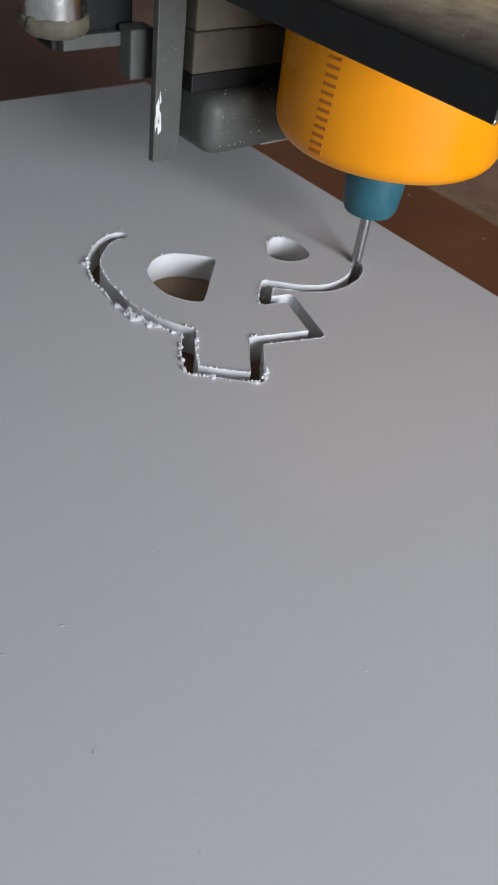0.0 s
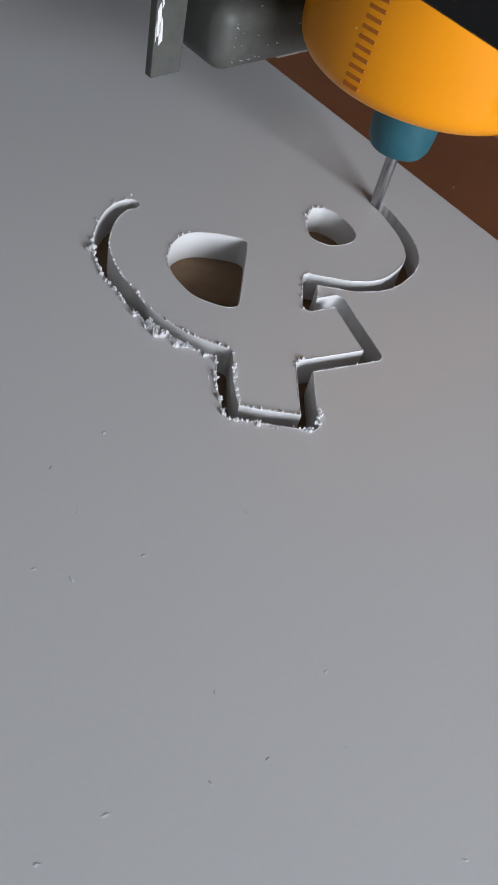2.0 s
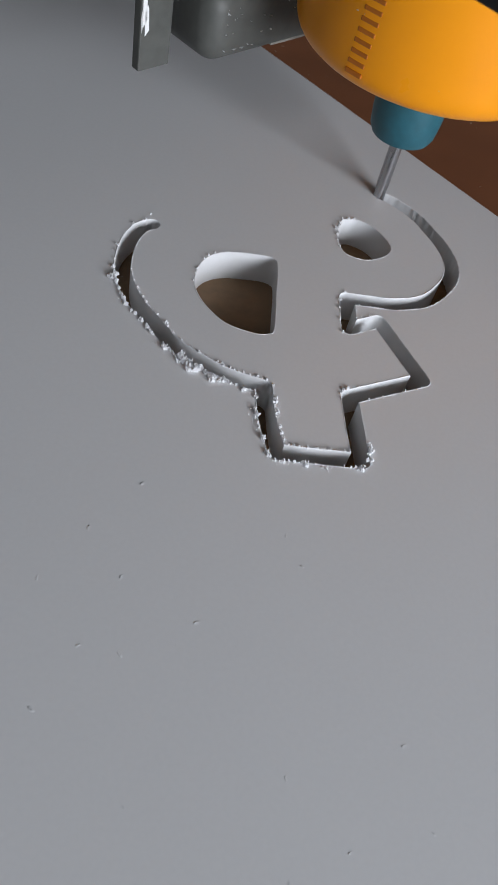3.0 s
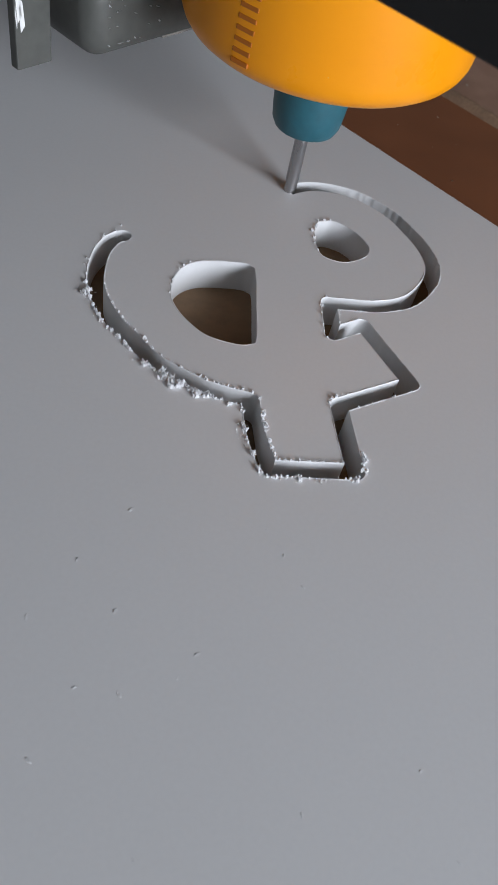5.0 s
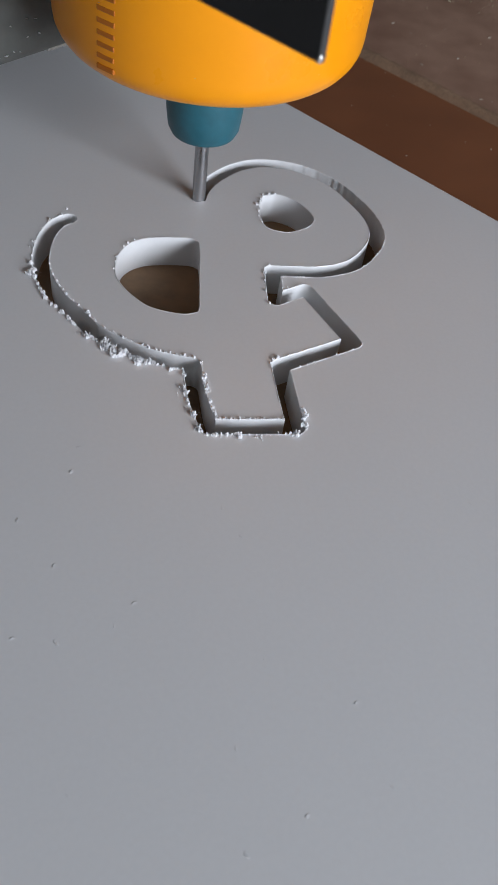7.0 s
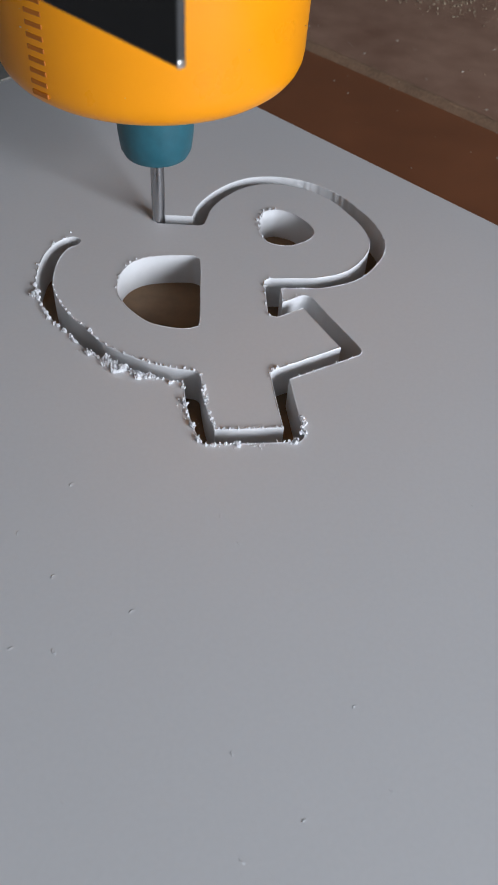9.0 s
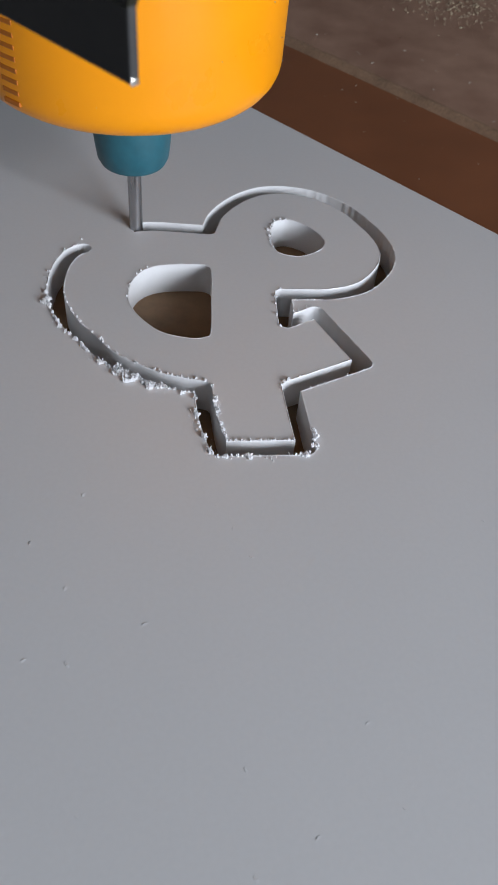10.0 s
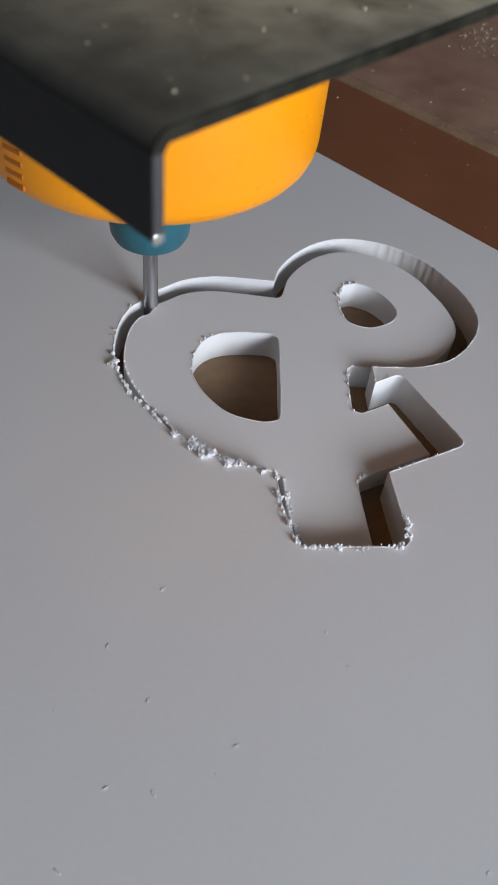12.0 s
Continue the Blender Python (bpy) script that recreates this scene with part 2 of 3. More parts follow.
def plate(name, rims, mat, z_top, z_bottom, parent=None, label=""):
    """A plate cut out along closed rims: each is (edge, edge at the top face, foot of the lip or None, heights of the lip)."""
    bm = bmesh.new()
    made = {}

    def ring(points, heights, level):
        out = []
        for p, z in zip(points, heights):
            key = (level, round(p[0], 4), round(p[1], 4))
            if key not in made:
                made[key] = bm.verts.new((p[0] / 1000, p[1] / 1000, z / 1000))
            out.append(made[key])
        return out

    def band(a, b):
        for i in range(len(a)):
            j = (i + 1) % len(a)
            loop = []
            for w in (a[i], a[j], b[j], b[i]):
                if w not in loop:
                    loop.append(w)
            if len(loop) > 2 and not bm.faces.get(loop):
                bm.faces.new(loop)

    tops, bottoms = [], []
    for n, (edge, top, foot, lip) in enumerate(rims):
        m = len(edge)
        t = ring(top, [z_top + h for h in (lip or [0.0] * m)], (n, "t"))
        c = ring(edge, [z_top - CHAMFER] * m, (n, "c"))
        d = ring(edge, [z_bottom] * m, (n, "d"))
        band(t, c)
        band(c, d)
        head = t
        if foot:
            head = ring(foot, [z_top] * m, (n, "f"))
            band(head, t)
        for some, into in ((head, tops), (d, bottoms)):
            for i in range(m):
                e = bm.edges.get((some[i], some[(i + 1) % m])) if some[i] != some[(i + 1) % m] else None
                if e and e not in into:
                    into.append(e)
    bmesh.ops.triangle_fill(bm, edges=tops, use_beauty=True, use_dissolve=False)
    bmesh.ops.triangle_fill(bm, edges=bottoms, use_beauty=True, use_dissolve=False)
    bmesh.ops.recalc_face_normals(bm, faces=bm.faces)
    for fc in bm.faces:
        fc.smooth = abs(fc.normal.z) < 0.3
    for e in bm.edges:
        if len(e.link_faces) == 2:
            e.smooth = e.calc_face_angle(0.0) < radians(35)
    return part(name, bm, mat, parent, label)


# ---- the room ----
def room():
    bm = bmesh.new()
    box(bm, -750, 950, -1150, 850, -950, -850)
    tagged(part("floor", bm, CONCRETE), kind="structure", label="bare grey concrete workshop floor", category="floor")
    bm = bmesh.new()
    box(bm, -750, 950, -1150, 850, 1000, 1100)
    tagged(part("ceiling", bm, PLASTER), kind="structure", label="plain grey plaster ceiling", category="ceiling")
    for name, spans in {
        "wall_north": [(-750, 950, 750, 850, -850, 1000)],
        "wall_east": [(850, 950, -1050, 750, -850, 1000)],
        "wall_west": [(-750, -650, -1050, 750, -850, 1000)],
        "wall_south": [(-750, -355, -1150, -1050, -850, 1000), (275, 950, -1150, -1050, -850, 1000), (-355, 275, -1150, -1050, -850, 110), (-355, 275, -1150, -1050, 530, 1000)],
    }.items():
        bm = bmesh.new()
        for sp in spans:
            box(bm, *sp)
        tagged(part(name, bm, PLASTER), kind="structure", label="plain grey plaster workshop wall", category="wall")


# ---- the machine's bed ----
def machine_bed():
    bed = tagged(new("machine_bed"), "brown film-faced plywood machine bed with dusty joint", "machine bed")
    bm = bmesh.new()
    part("near_board", box(bm, -500, 229.5, -690, 560, -43, -25, 0.8), WOOD, bed, "dark reddish-brown smooth board")
    bm = bmesh.new()
    part("far_board", box(bm, 232.0, 600, -690, 560, -43, -22.5, 1.2), WOOD_FAR, bed, "greyish-brown dusty board")
    bm = bmesh.new()
    part("base", box(bm, -470, 570, -680, 530, -850, -43), WOOD_FAR, bed)
    return bed


def spoilboard():
    bm = bmesh.new()
    ob = part("spoilboard", box(bm, -420, 126.5, -590, 216, -25, -10.02, 0.5), MDF)
    return tagged(ob, "brown fibreboard spoilboard under the white sheet", "board")


def corner(u, v):
    p = uv(u, v) * 1000
    return np.array((p.x, p.y))


SHEET_U, SHEET_V = 129.3, 218.4


def foam_sheet():
    edge = [corner(-400, -580), corner(SHEET_U, -580), corner(SHEET_U, SHEET_V), corner(-400, SHEET_V)]
    inner = [corner(-399.7, -579.7), corner(SHEET_U - 0.3, -579.7), corner(SHEET_U - 0.3, SHEET_V - 0.3), corner(-399.7, SHEET_V - 0.3)]
    ob = plate("foam_sheet", [(edge, inner, None, None), (flat(RIM_OUT), flat(TOP_OUT), flat(FOOT_OUT), lips(TOP_OUT))], PVC, 0, -10)
    return tagged(ob, "large white foam board with a bird figure routed out", "foam board")


def grown(loop, d):
    n, out = len(loop), []
    for i in range(n):
        w = loop[(i + 1) % n] - loop[i - 1]
        w = np.array((w[1], -w[0])) / np.linalg.norm(w)
        out.append(loop[i] + d * w)
    return out


BELLY = [(3.14, 68.00), (2.55, 55.44), (1.77, 42.27), (0.18, 39.94), (-4.00, 39.45), (-11.25, 41.67), (-15.91, 45.93), (-19.17, 50.86), (-20.75, 56.26), (-19.75, 63.60), (-16.67, 68.53), (-11.13, 71.24), (-1.52, 71.85), (2.15, 70.80)]
EYE = [(21.07, 83.48), (21.5, 87.0), (21.2, 89.0), (22.3, 91.0), (23.0, 93.6), (25.2, 94.6), (28.08, 95.05), (32.85, 92.76), (36.34, 88.35), (38.05, 83.74), (36.97, 80.26), (33.70, 77.45), (28.54, 75.70), (22.87, 77.80)]


def cutout_figure():
    rims = [(flat(RIM_IN), flat(TOP_IN), flat(FOOT_IN), lips(TOP_IN))]
    for hole in (BELLY, EYE):
        loop = spline(hole[::-1], True)
        rims.append((loop, grown(loop, -CHAMFER), grown(loop, -LIP), [lip_height(p) for p in loop]))
    ob = plate("cutout_figure", rims, PVC, 0, -10)
    return tagged(ob, "white bird-shaped cutout with two holes, routed loose", "cutout")


# ---- where the cutter is, second by second ----
SEEN = [(0, 55.87, 82.55), (0.5, 54.24, 88.62), (1, 51.62, 94.09), (1.5, 49.11, 98.89), (2, 45.81, 103.29), (2.5, 41.32, 106.92), (3, 36.85, 109.77), (5, 15.76, 108.23), (5.5, 11.02, 104.18), (6, 8.06, 100.62), (6.5, 5.00, 95.72), (7, 3.7, 91.2), (7.5, 2.95, 88.9), (9.5, -13.0, 89.69), (10, -18.6, 89.5), (10.5, -24.05, 86.87), (11, -28.8, 84.9), (11.5, -32.1, 82.1), (12, -33.55, 78.67)]
MARKS = []
for t, x, y in SEEN:
    near = int(np.argmin(np.linalg.norm(LINE - np.array((x, y)), axis=1)))
    MARKS.append((t, LONG[near] if near > 10 else TOTAL))


def way_at(t):
    return float(np.interp(t, [m[0] for m in MARKS], [m[1] for m in MARKS]))


def time_at(s):
    return float(np.interp(s, [m[1] for m in MARKS], [m[0] for m in MARKS]))


def tip(t):
    s = way_at(t) % TOTAL
    return np.array([np.interp(s, LONG, np.append(LINE[:, k], LINE[0, k])) for k in (0, 1)])


STRIP = []


def uncut_strip():
    """The material still standing in the cutter's way, in short pieces that go down as the cutter passes."""
    strip = tagged(new("uncut_strip"), "white foam still standing ahead of the cutter", "foam strip")
    first = int(np.searchsorted(LONG, way_at(0) - 0.8))
    i = first
    last = int(np.searchsorted(LONG, TOTAL - 3.4))
    while i < COUNT:
        j = min(i + 2, COUNT) if i < last else COUNT
        bm = bmesh.new()

        def ring(out, inn):
            right = [out[i % COUNT][-1]] + [p for k in range(i + 1, j + 1) for p in (out[k % COUNT] if k < j else out[k % COUNT][:1])]
            left = [inn[i % COUNT][-1]] + [p for k in range(i + 1, j + 1) for p in (inn[k % COUNT] if k < j else inn[k % COUNT][:1])]
            if len(out[j % COUNT]) > 1 and j < COUNT:
                right += out[j][1:]
            if len(inn[j % COUNT]) > 1 and j < COUNT:
                left += inn[j][1:]
            if j == COUNT:
                back = LINE[-1] - LINE[0]
                a0 = math.atan2(back[1], back[0])
                far = np.linalg.norm(right[-1] - LINE[0])
                arc = [LINE[0] + far * np.array((math.cos(a0 + radians(w)), math.sin(a0 + radians(w)))) for w in range(-75, 76, 15)]
                if np.linalg.norm(arc[0] - right[-1]) > np.linalg.norm(arc[-1] - right[-1]):
                    arc = arc[::-1]
                return right + arc + left[::-1]
            return right + left[::-1]

        c, t = lone(ring(RIM_OUT, RIM_IN), ring(TOP_OUT, TOP_IN))
        vt = [bm.verts.new((p[0] / 1000, p[1] / 1000, 0)) for p in t]
        vc = [bm.verts.new((p[0] / 1000, p[1] / 1000, -CHAMFER / 1000)) for p in c]
        vd = [bm.verts.new((p[0] / 1000, p[1] / 1000, -0.0099)) for p in c]
        n = len(vt)
        bm.faces.new(vt)
        bm.faces.new(vd[::-1])
        for k in range(n):
            m = (k + 1) % n
            bm.faces.new((vt[m], vt[k], vc[k], vc[m]))
            bm.faces.new((vc[m], vc[k], vd[k], vd[m]))
        bmesh.ops.recalc_face_normals(bm, faces=bm.faces)
        ob = part("foam_piece", bm, PVC, strip)
        STRIP.append((ob, time_at((LONG[i] + LONG[j]) / 2)))
        i = j
    return strip


# ---- the carriage with the router; its origin is the cutter's foot on the sheet ----
def cnc_carriage():
    car = tagged(new("cnc_carriage"), "moving router carriage, orange motor in black steel mount", "router carriage")
    # orange motor housing with a rounded foot
    R, z0, r = 38.6, 46.4, 7.2
    prof = [(0, z0 + 1.5), (9, z0 + 1.5), (12, z0 + 0.4), (16, z0)]
    prof += [(R - r + r * math.sin(a), z0 + r - r * math.cos(a)) for a in [radians(k * 15) for k in range(7)]]
    prof += [(R + 0.3, z0 + 25), (R + 0.6, z0 + 50), (R + 0.6, 140), (0, 140)]
    bm = bmesh.new()
    body = part("motor_housing", lathe(bm, prof, 96), ORANGE, car, "glossy orange plastic housing", smooth=True)
    for k in range(16):
        z = z0 + 5.2 + 2.55 * k
        az = radians(-90 - 40.9 + 0.25 * k)
        bm = bmesh.new()
        box(bm, -0.9, 0.05, -2.5, 2.5, -0.6, 0.6, 0.25, turn=False)
        bmesh.ops.rotate(bm, verts=bm.verts, matrix=Matrix.Rotation(az, 3, "Z"), cent=(0, 0, 0))
        bmesh.ops.translate(bm, verts=bm.verts, vec=Vector((math.cos(az) * (R + 0.012 * (z - z0)), math.sin(az) * (R + 0.012 * (z - z0)), z)) / 1000)
        # a solid inlay: the slot's inner shade is put into its darker orange
        part("vent_slot", bm, SLOT, body)
    # blue collet nut
    bm = bmesh.new()
    prof = [(0, 21.7), (3.0, 21.7), (3.2, 21.3), (7.4, 21.3), (9.0, 22.0), (9.9, 23.8), (10.4, 28), (10.7, 33), (10.7, 44), (10.2, 46), (10.2, 50), (0, 50)]
    part("collet_nut", lathe(bm, prof, 64), BLUE, car, "teal-blue round collet nut", smooth=True)
    # the cutter: a plain shank over a fluted end
    bm = bmesh.new()
    lathe(bm, [(0, -10.0), (1.5, -10.0), (2.0, -9.6), (2.0, 2.0), (1.97, 5.0), (1.97, 24), (0, 24)], 32)
    for w in bm.verts:
        if w.co.z < 0.0045 and abs(w.co.x) + abs(w.co.y) > 1e-6:
            a = math.atan2(w.co.y, w.co.x) - w.co.z * 300
            k = 0.8 + 0.2 * abs(math.cos(a))
            w.co.x, w.co.y = w.co.x * k, w.co.y * k
    part("milling_bit", bm, STEEL, car, "bright steel milling bit", smooth=True)
    # folded black mount tray over the motor
    def folded(points, v0, v1):
        """A profile of (u, z) drawn along the machine's second axis."""
        bm = bmesh.new()
        ends = [[bm.verts.new(uv(u, v, z)) for u, z in points] for v in (v0, v1)]
        n = len(points)
        for k in range(n):
            j = (k + 1) % n
            bm.faces.new((ends[0][k], ends[0][j], ends[1][j], ends[1][k]))
        bm.faces.new(ends[0])
        bm.faces.new(ends[1][::-1])
        bmesh.ops.recalc_face_normals(bm, faces=bm.faces)
        return bm

    turns = [radians(90 + 15 * k) for k in range(7)]
    outer = [(-67.0 + 2.4 * math.cos(a), 101.6 + 2.4 * math.sin(a)) for a in turns]
    inner = [(-67.0 + 0.9 * math.cos(a), 101.6 + 0.9 * math.sin(a)) for a in turns]
    bm = folded([(66, 104.0)] + outer + inner[::-1] + [(66, 102.5)], -82.6, 70)
    bmesh.ops.bevel(bm, geom=[e for e in bm.edges if abs((e.verts[0].co - e.verts[1].co).length) > 0.03], offset=0.0003, segments=2, affect="EDGES")
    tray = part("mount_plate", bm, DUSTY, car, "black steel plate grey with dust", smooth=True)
    bm = folded([(-69.4, 101.6), (-67.9, 101.6), (-67.9, 93.0), (-68.2, 92.5), (-69.1, 92.5), (-69.4, 93.0)], -82.6, 70)
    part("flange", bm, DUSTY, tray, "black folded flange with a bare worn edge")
    bm = bmesh.new()
    box(bm, -69.3, -68.0, -82.8, -82.2, 93.0, 101.8, 0.15)
    part("worn_edge", bm, WORN, tray, "rubbed grey edge")
    bm = folded([(65.9, 103.9)] + outer + inner[::-1] + [(65.9, 102.6)], -82.72, -82.5)
    part("front_edge", bm, EDGE, tray)
    bm = bmesh.new()
    box(bm, -69.3, -68.0, -82.9, -82.3, 92.4, 93.6, 0.25)
    part("bare_corner", bm, BRIGHT, tray, "bare bright corner")
    # upright steel angle and the cross block behind the motor
    bm = bmesh.new()
    box(bm, -63.6, -53.0, 46.5, 49.5, 31.6, 150, 0.4)
    box(bm, -56.0, -53.0, 49.5, 53, 31.6, 150, 0.4)
    post = part("steel_angle", bm, GREY, car, "grey painted upright steel angle")
    bm = bmesh.new()
    box(bm, -48.5, 52, 36, 62, 33.8, 54, 6.0, seg=6)
    part("cross_block", bm, GREY, car, "grey painted steel block speckled with chips", smooth=True)
    # pale strip that paints the highlight along the block's lower edge
    bm = bmesh.new()
    box(bm, -22, 46, 38.2, 39.6, 34.35, 35.35, 0.35)
    part("lower_edge_highlight", bm, HIGHLIGHT, car, "pale strip painted as the lower edge's highlight")
    # black box that stands in for the shadow above the cross block
    bm = bmesh.new()
    box(bm, -51, 52, 44, 62, 54, 60, 0.5)
    part("shadow_band", bm, BLACK, car)
    bm = bmesh.new()
    box(bm, -51, 10, 44, 62, 60, 73, 0.8)
    part("lower_block", bm, BROWNED, car, "brown dusty block")
    bm = bmesh.new()
    box(bm, -51, 10, 43.6, 62, 73.3, 140, 0.8)
    part("pale_block", bm, BEIGE, car, "pale dusty block")
    bm = bmesh.new()
    box(bm, -67.2, -57.5, 56, 64, 56, 71.5, 0.8)
    part("stop_block", bm, GREY, car)
    bm = bmesh.new()
    lathe(bm, [(0, 72), (7, 72), (9.2, 73.5), (10, 76), (10, 140), (0, 140)], 40)
    bmesh.ops.translate(bm, verts=bm.verts, vec=uv(-91, 62))
    part("guide_rod", bm, BRIGHT, car, "bright steel rod end with dust", smooth=True)
    bm = bmesh.new()
    box(bm, -90, -60, 66, 76, 64, 150, 1.0)
    box(bm, -190, -60, 90, 110, 74, 150, 1.5)
    part("rear_bar", bm, BLACK, car)
    bm = bmesh.new()
    lathe(bm, [(0, 70.2), (5, 70.2), (8.6, 71.2), (10.2, 73), (10.9, 75), (10.4, 76.6), (9.5, 77.2), (0, 77.2)], 48)
    for w in bm.verts:
        k = 1 + 0.1 * noise.noise(w.co * 300) + 0.06 * noise.noise(w.co * 900)
        w.co.x, w.co.y = w.co.x * k, w.co.y * k
    bmesh.ops.translate(bm, verts=bm.verts, vec=uv(-91, 62))
    part("rod_collar", bm, BEIGE, car, "dust-caked collar", smooth=True)
    bm = bmesh.new()
    box(bm, -88, -67, 62, 66, 65, 69.5, 0.6)
    part("rail_tab", bm, GREY, car)
    return car


# ---- loose shavings, nicks and dust ----
def shard(bm, p, size, lift, r, slim=1.0):
    """One thin bent flake with three corners and a raised point."""
    a = r.uniform(0, 2 * math.pi)
    axis = Vector((math.cos(a), math.sin(a), 0))
    across = Vector((-axis.y, axis.x, 0))
    w = size * r.uniform(0.3, 0.6) * slim
    pts = [p - axis * size * 0.5, p + across * w + Vector((0, 0, size * 0.05)), p - across * w, p + axis * size * r.uniform(0.2, 0.6) + Vector((0, 0, size * lift * r.uniform(0.4, 1.2)))]
    v = [bm.verts.new(q / 1000) for q in pts]
    for tri in ((0, 1, 2), (0, 1, 3), (1, 2, 3), (2, 0, 3)):
        bm.faces.new([v[k] for k in tri])


BALL = bmesh.new()
bmesh.ops.create_icosphere(BALL, subdivisions=1, radius=1)
BALL_POINTS = [w.co.copy() for w in BALL.verts]
BALL_FACES = [[w.index for w in fc.verts] for fc in BALL.faces]
BALL.free()


def crumb(bm, p, size, r):
    """A soft uneven crumb, flatter than wide."""
    turn = Euler((r.uniform(0, 6), r.uniform(0, 6), r.uniform(0, 6))).to_matrix()
    flatten = Vector((r.uniform(0.5, 1.3), r.uniform(0.4, 0.9), r.uniform(0.25, 0.6))) * size * 0.5
    v = []
    for q in BALL_POINTS:
        w = turn @ Vector((q.x * flatten.x, q.y * flatten.y, q.z * flatten.z)) * (1 + r.uniform(-0.13, 0.13))
        v.append(bm.verts.new((p + w) / 1000))
    for tri in BALL_FACES:
        bm.faces.new([v[k] for k in tri]).smooth = True


def flake(bm, p, size, r, wide=0.6):
    """One torn, thin, bent flake of foam that stands up from the rim."""
    a = r.gauss(0.6, 0.5)
    along, out = Vector((math.cos(a), math.sin(a), 0)), Vector((math.sin(a), -math.cos(a), 0))
    lean = -out * r.uniform(-0.25, 0.6)
    w = size * wide * r.uniform(0.6, 1.2)
    spots = [p - along * w * 0.5, p + along * w * 0.5]
    for s, k in ((0.45, r.uniform(0.7, 1.25)), (0.8, r.uniform(0.3, 0.8))):
        at = p + (lean * s * s + Vector((0, 0, s))) * size + along * size * r.uniform(-0.15, 0.15)
        spots += [at - along * w * 0.5 * k, at + along * w * 0.5 * k]
    spots.append(p + (lean + Vector((0, 0, 1)) + along * r.uniform(-0.5, 0.5)) * size)
    v = [bm.verts.new(q / 1000) for q in spots]
    for loop in ((0, 1, 3, 2), (2, 3, 5, 4), (4, 5, 6)):
        bm.faces.new([v[k] for k in loop]).smooth = True


def rough_rim(bm, rim, chosen, density, r, reach, sizes, out=1.0, lift=1.0):
    """Torn threads and powder along the chosen stretch of a rim, thick at some places and thin at others."""
    for i in range(len(rim)):
        p, q = rim[i], rim[(i + 1) % len(rim)]
        if not chosen(p[0], p[1]):
            continue
        w = q - p
        long = np.linalg.norm(w)
        if long < 1e-4:
            continue
        side = np.array((w[1], -w[0])) / long * out
        clump = max(0.0, 1.4 * noise.noise(Vector((p[0] * 0.5, p[1] * 0.5, 3.0))) + 0.3)
        for _ in range(int(density * long * clump * 6 + r.random())):
            d = r.random() ** 2.2 * reach * (0.4 + clump)
            at = p + w * r.random() + side * (d - 0.12)
            big = (sizes[0] * 0.6 + (sizes[1] - sizes[0] * 0.6) * r.random() ** 2.2) * (1.3 - 0.8 * d / (reach * 1.6))
            spot = Vector((at[0], at[1], 0.03))
            if r.random() < 0.6:
                flake(bm, spot, max(0.22, big * 0.62) * (0.6 + 0.5 * lift), r)
            else:
                crumb(bm, spot, max(0.1, big * 0.36), r)


def tuft(bm, x, y, wide, high, r):
    """A fluffy knot of torn flakes with powder strewn round it."""
    for _ in range(int(5 + 15 * wide)):
        a, d = r.uniform(0, 6.28), wide * 0.85 * r.random() ** 0.7
        flake(bm, Vector((x + math.cos(a) * d, y + math.sin(a) * d, high * r.uniform(0.0, 0.45) * (1 - d / wide / 1.2))), (0.34 + 0.36 * wide) * r.uniform(0.55, 1.35), r, 0.66)
    for _ in range(int(14 * wide)):
        a, d = r.uniform(0, 6.28), wide * (0.5 + 1.6 * r.random() ** 1.5)
        crumb(bm, Vector((x + math.cos(a) * d, y + math.sin(a) * d, 0.02)), r.uniform(0.08, 0.2), r)


def tufts(bm, rim, chosen, every, wide, high, r, out=1.0, thick=0.15):
    """Knots of foam along a stretch of a rim, in loose groups."""
    gone, due = 0.0, r.uniform(0, every)
    for i in range(len(rim)):
        p, q = rim[i], rim[(i + 1) % len(rim)]
        w = q - p
        long = np.linalg.norm(w)
        if long < 1e-4 or not chosen(p[0], p[1]):
            continue
        gone += long
        if gone < due:
            continue
        crowd = noise.noise(Vector((p[0] * 0.22, p[1] * 0.22, 9.0))) + thick
        due = gone + every * (0.25 + 1.6 * r.random() ** 2) * (1 if crowd > 0 else 3.0)
        side = np.array((w[1], -w[0])) / long * out
        size = wide * (0.3 + 0.8 * r.random() ** 1.6) * (0.7 + max(0.0, min(0.6, crowd)))
        at = p + side * r.uniform(-0.3, 0.9) * size
        tuft(bm, at[0], at[1], size, high * r.uniform(0.5, 1.1), r)


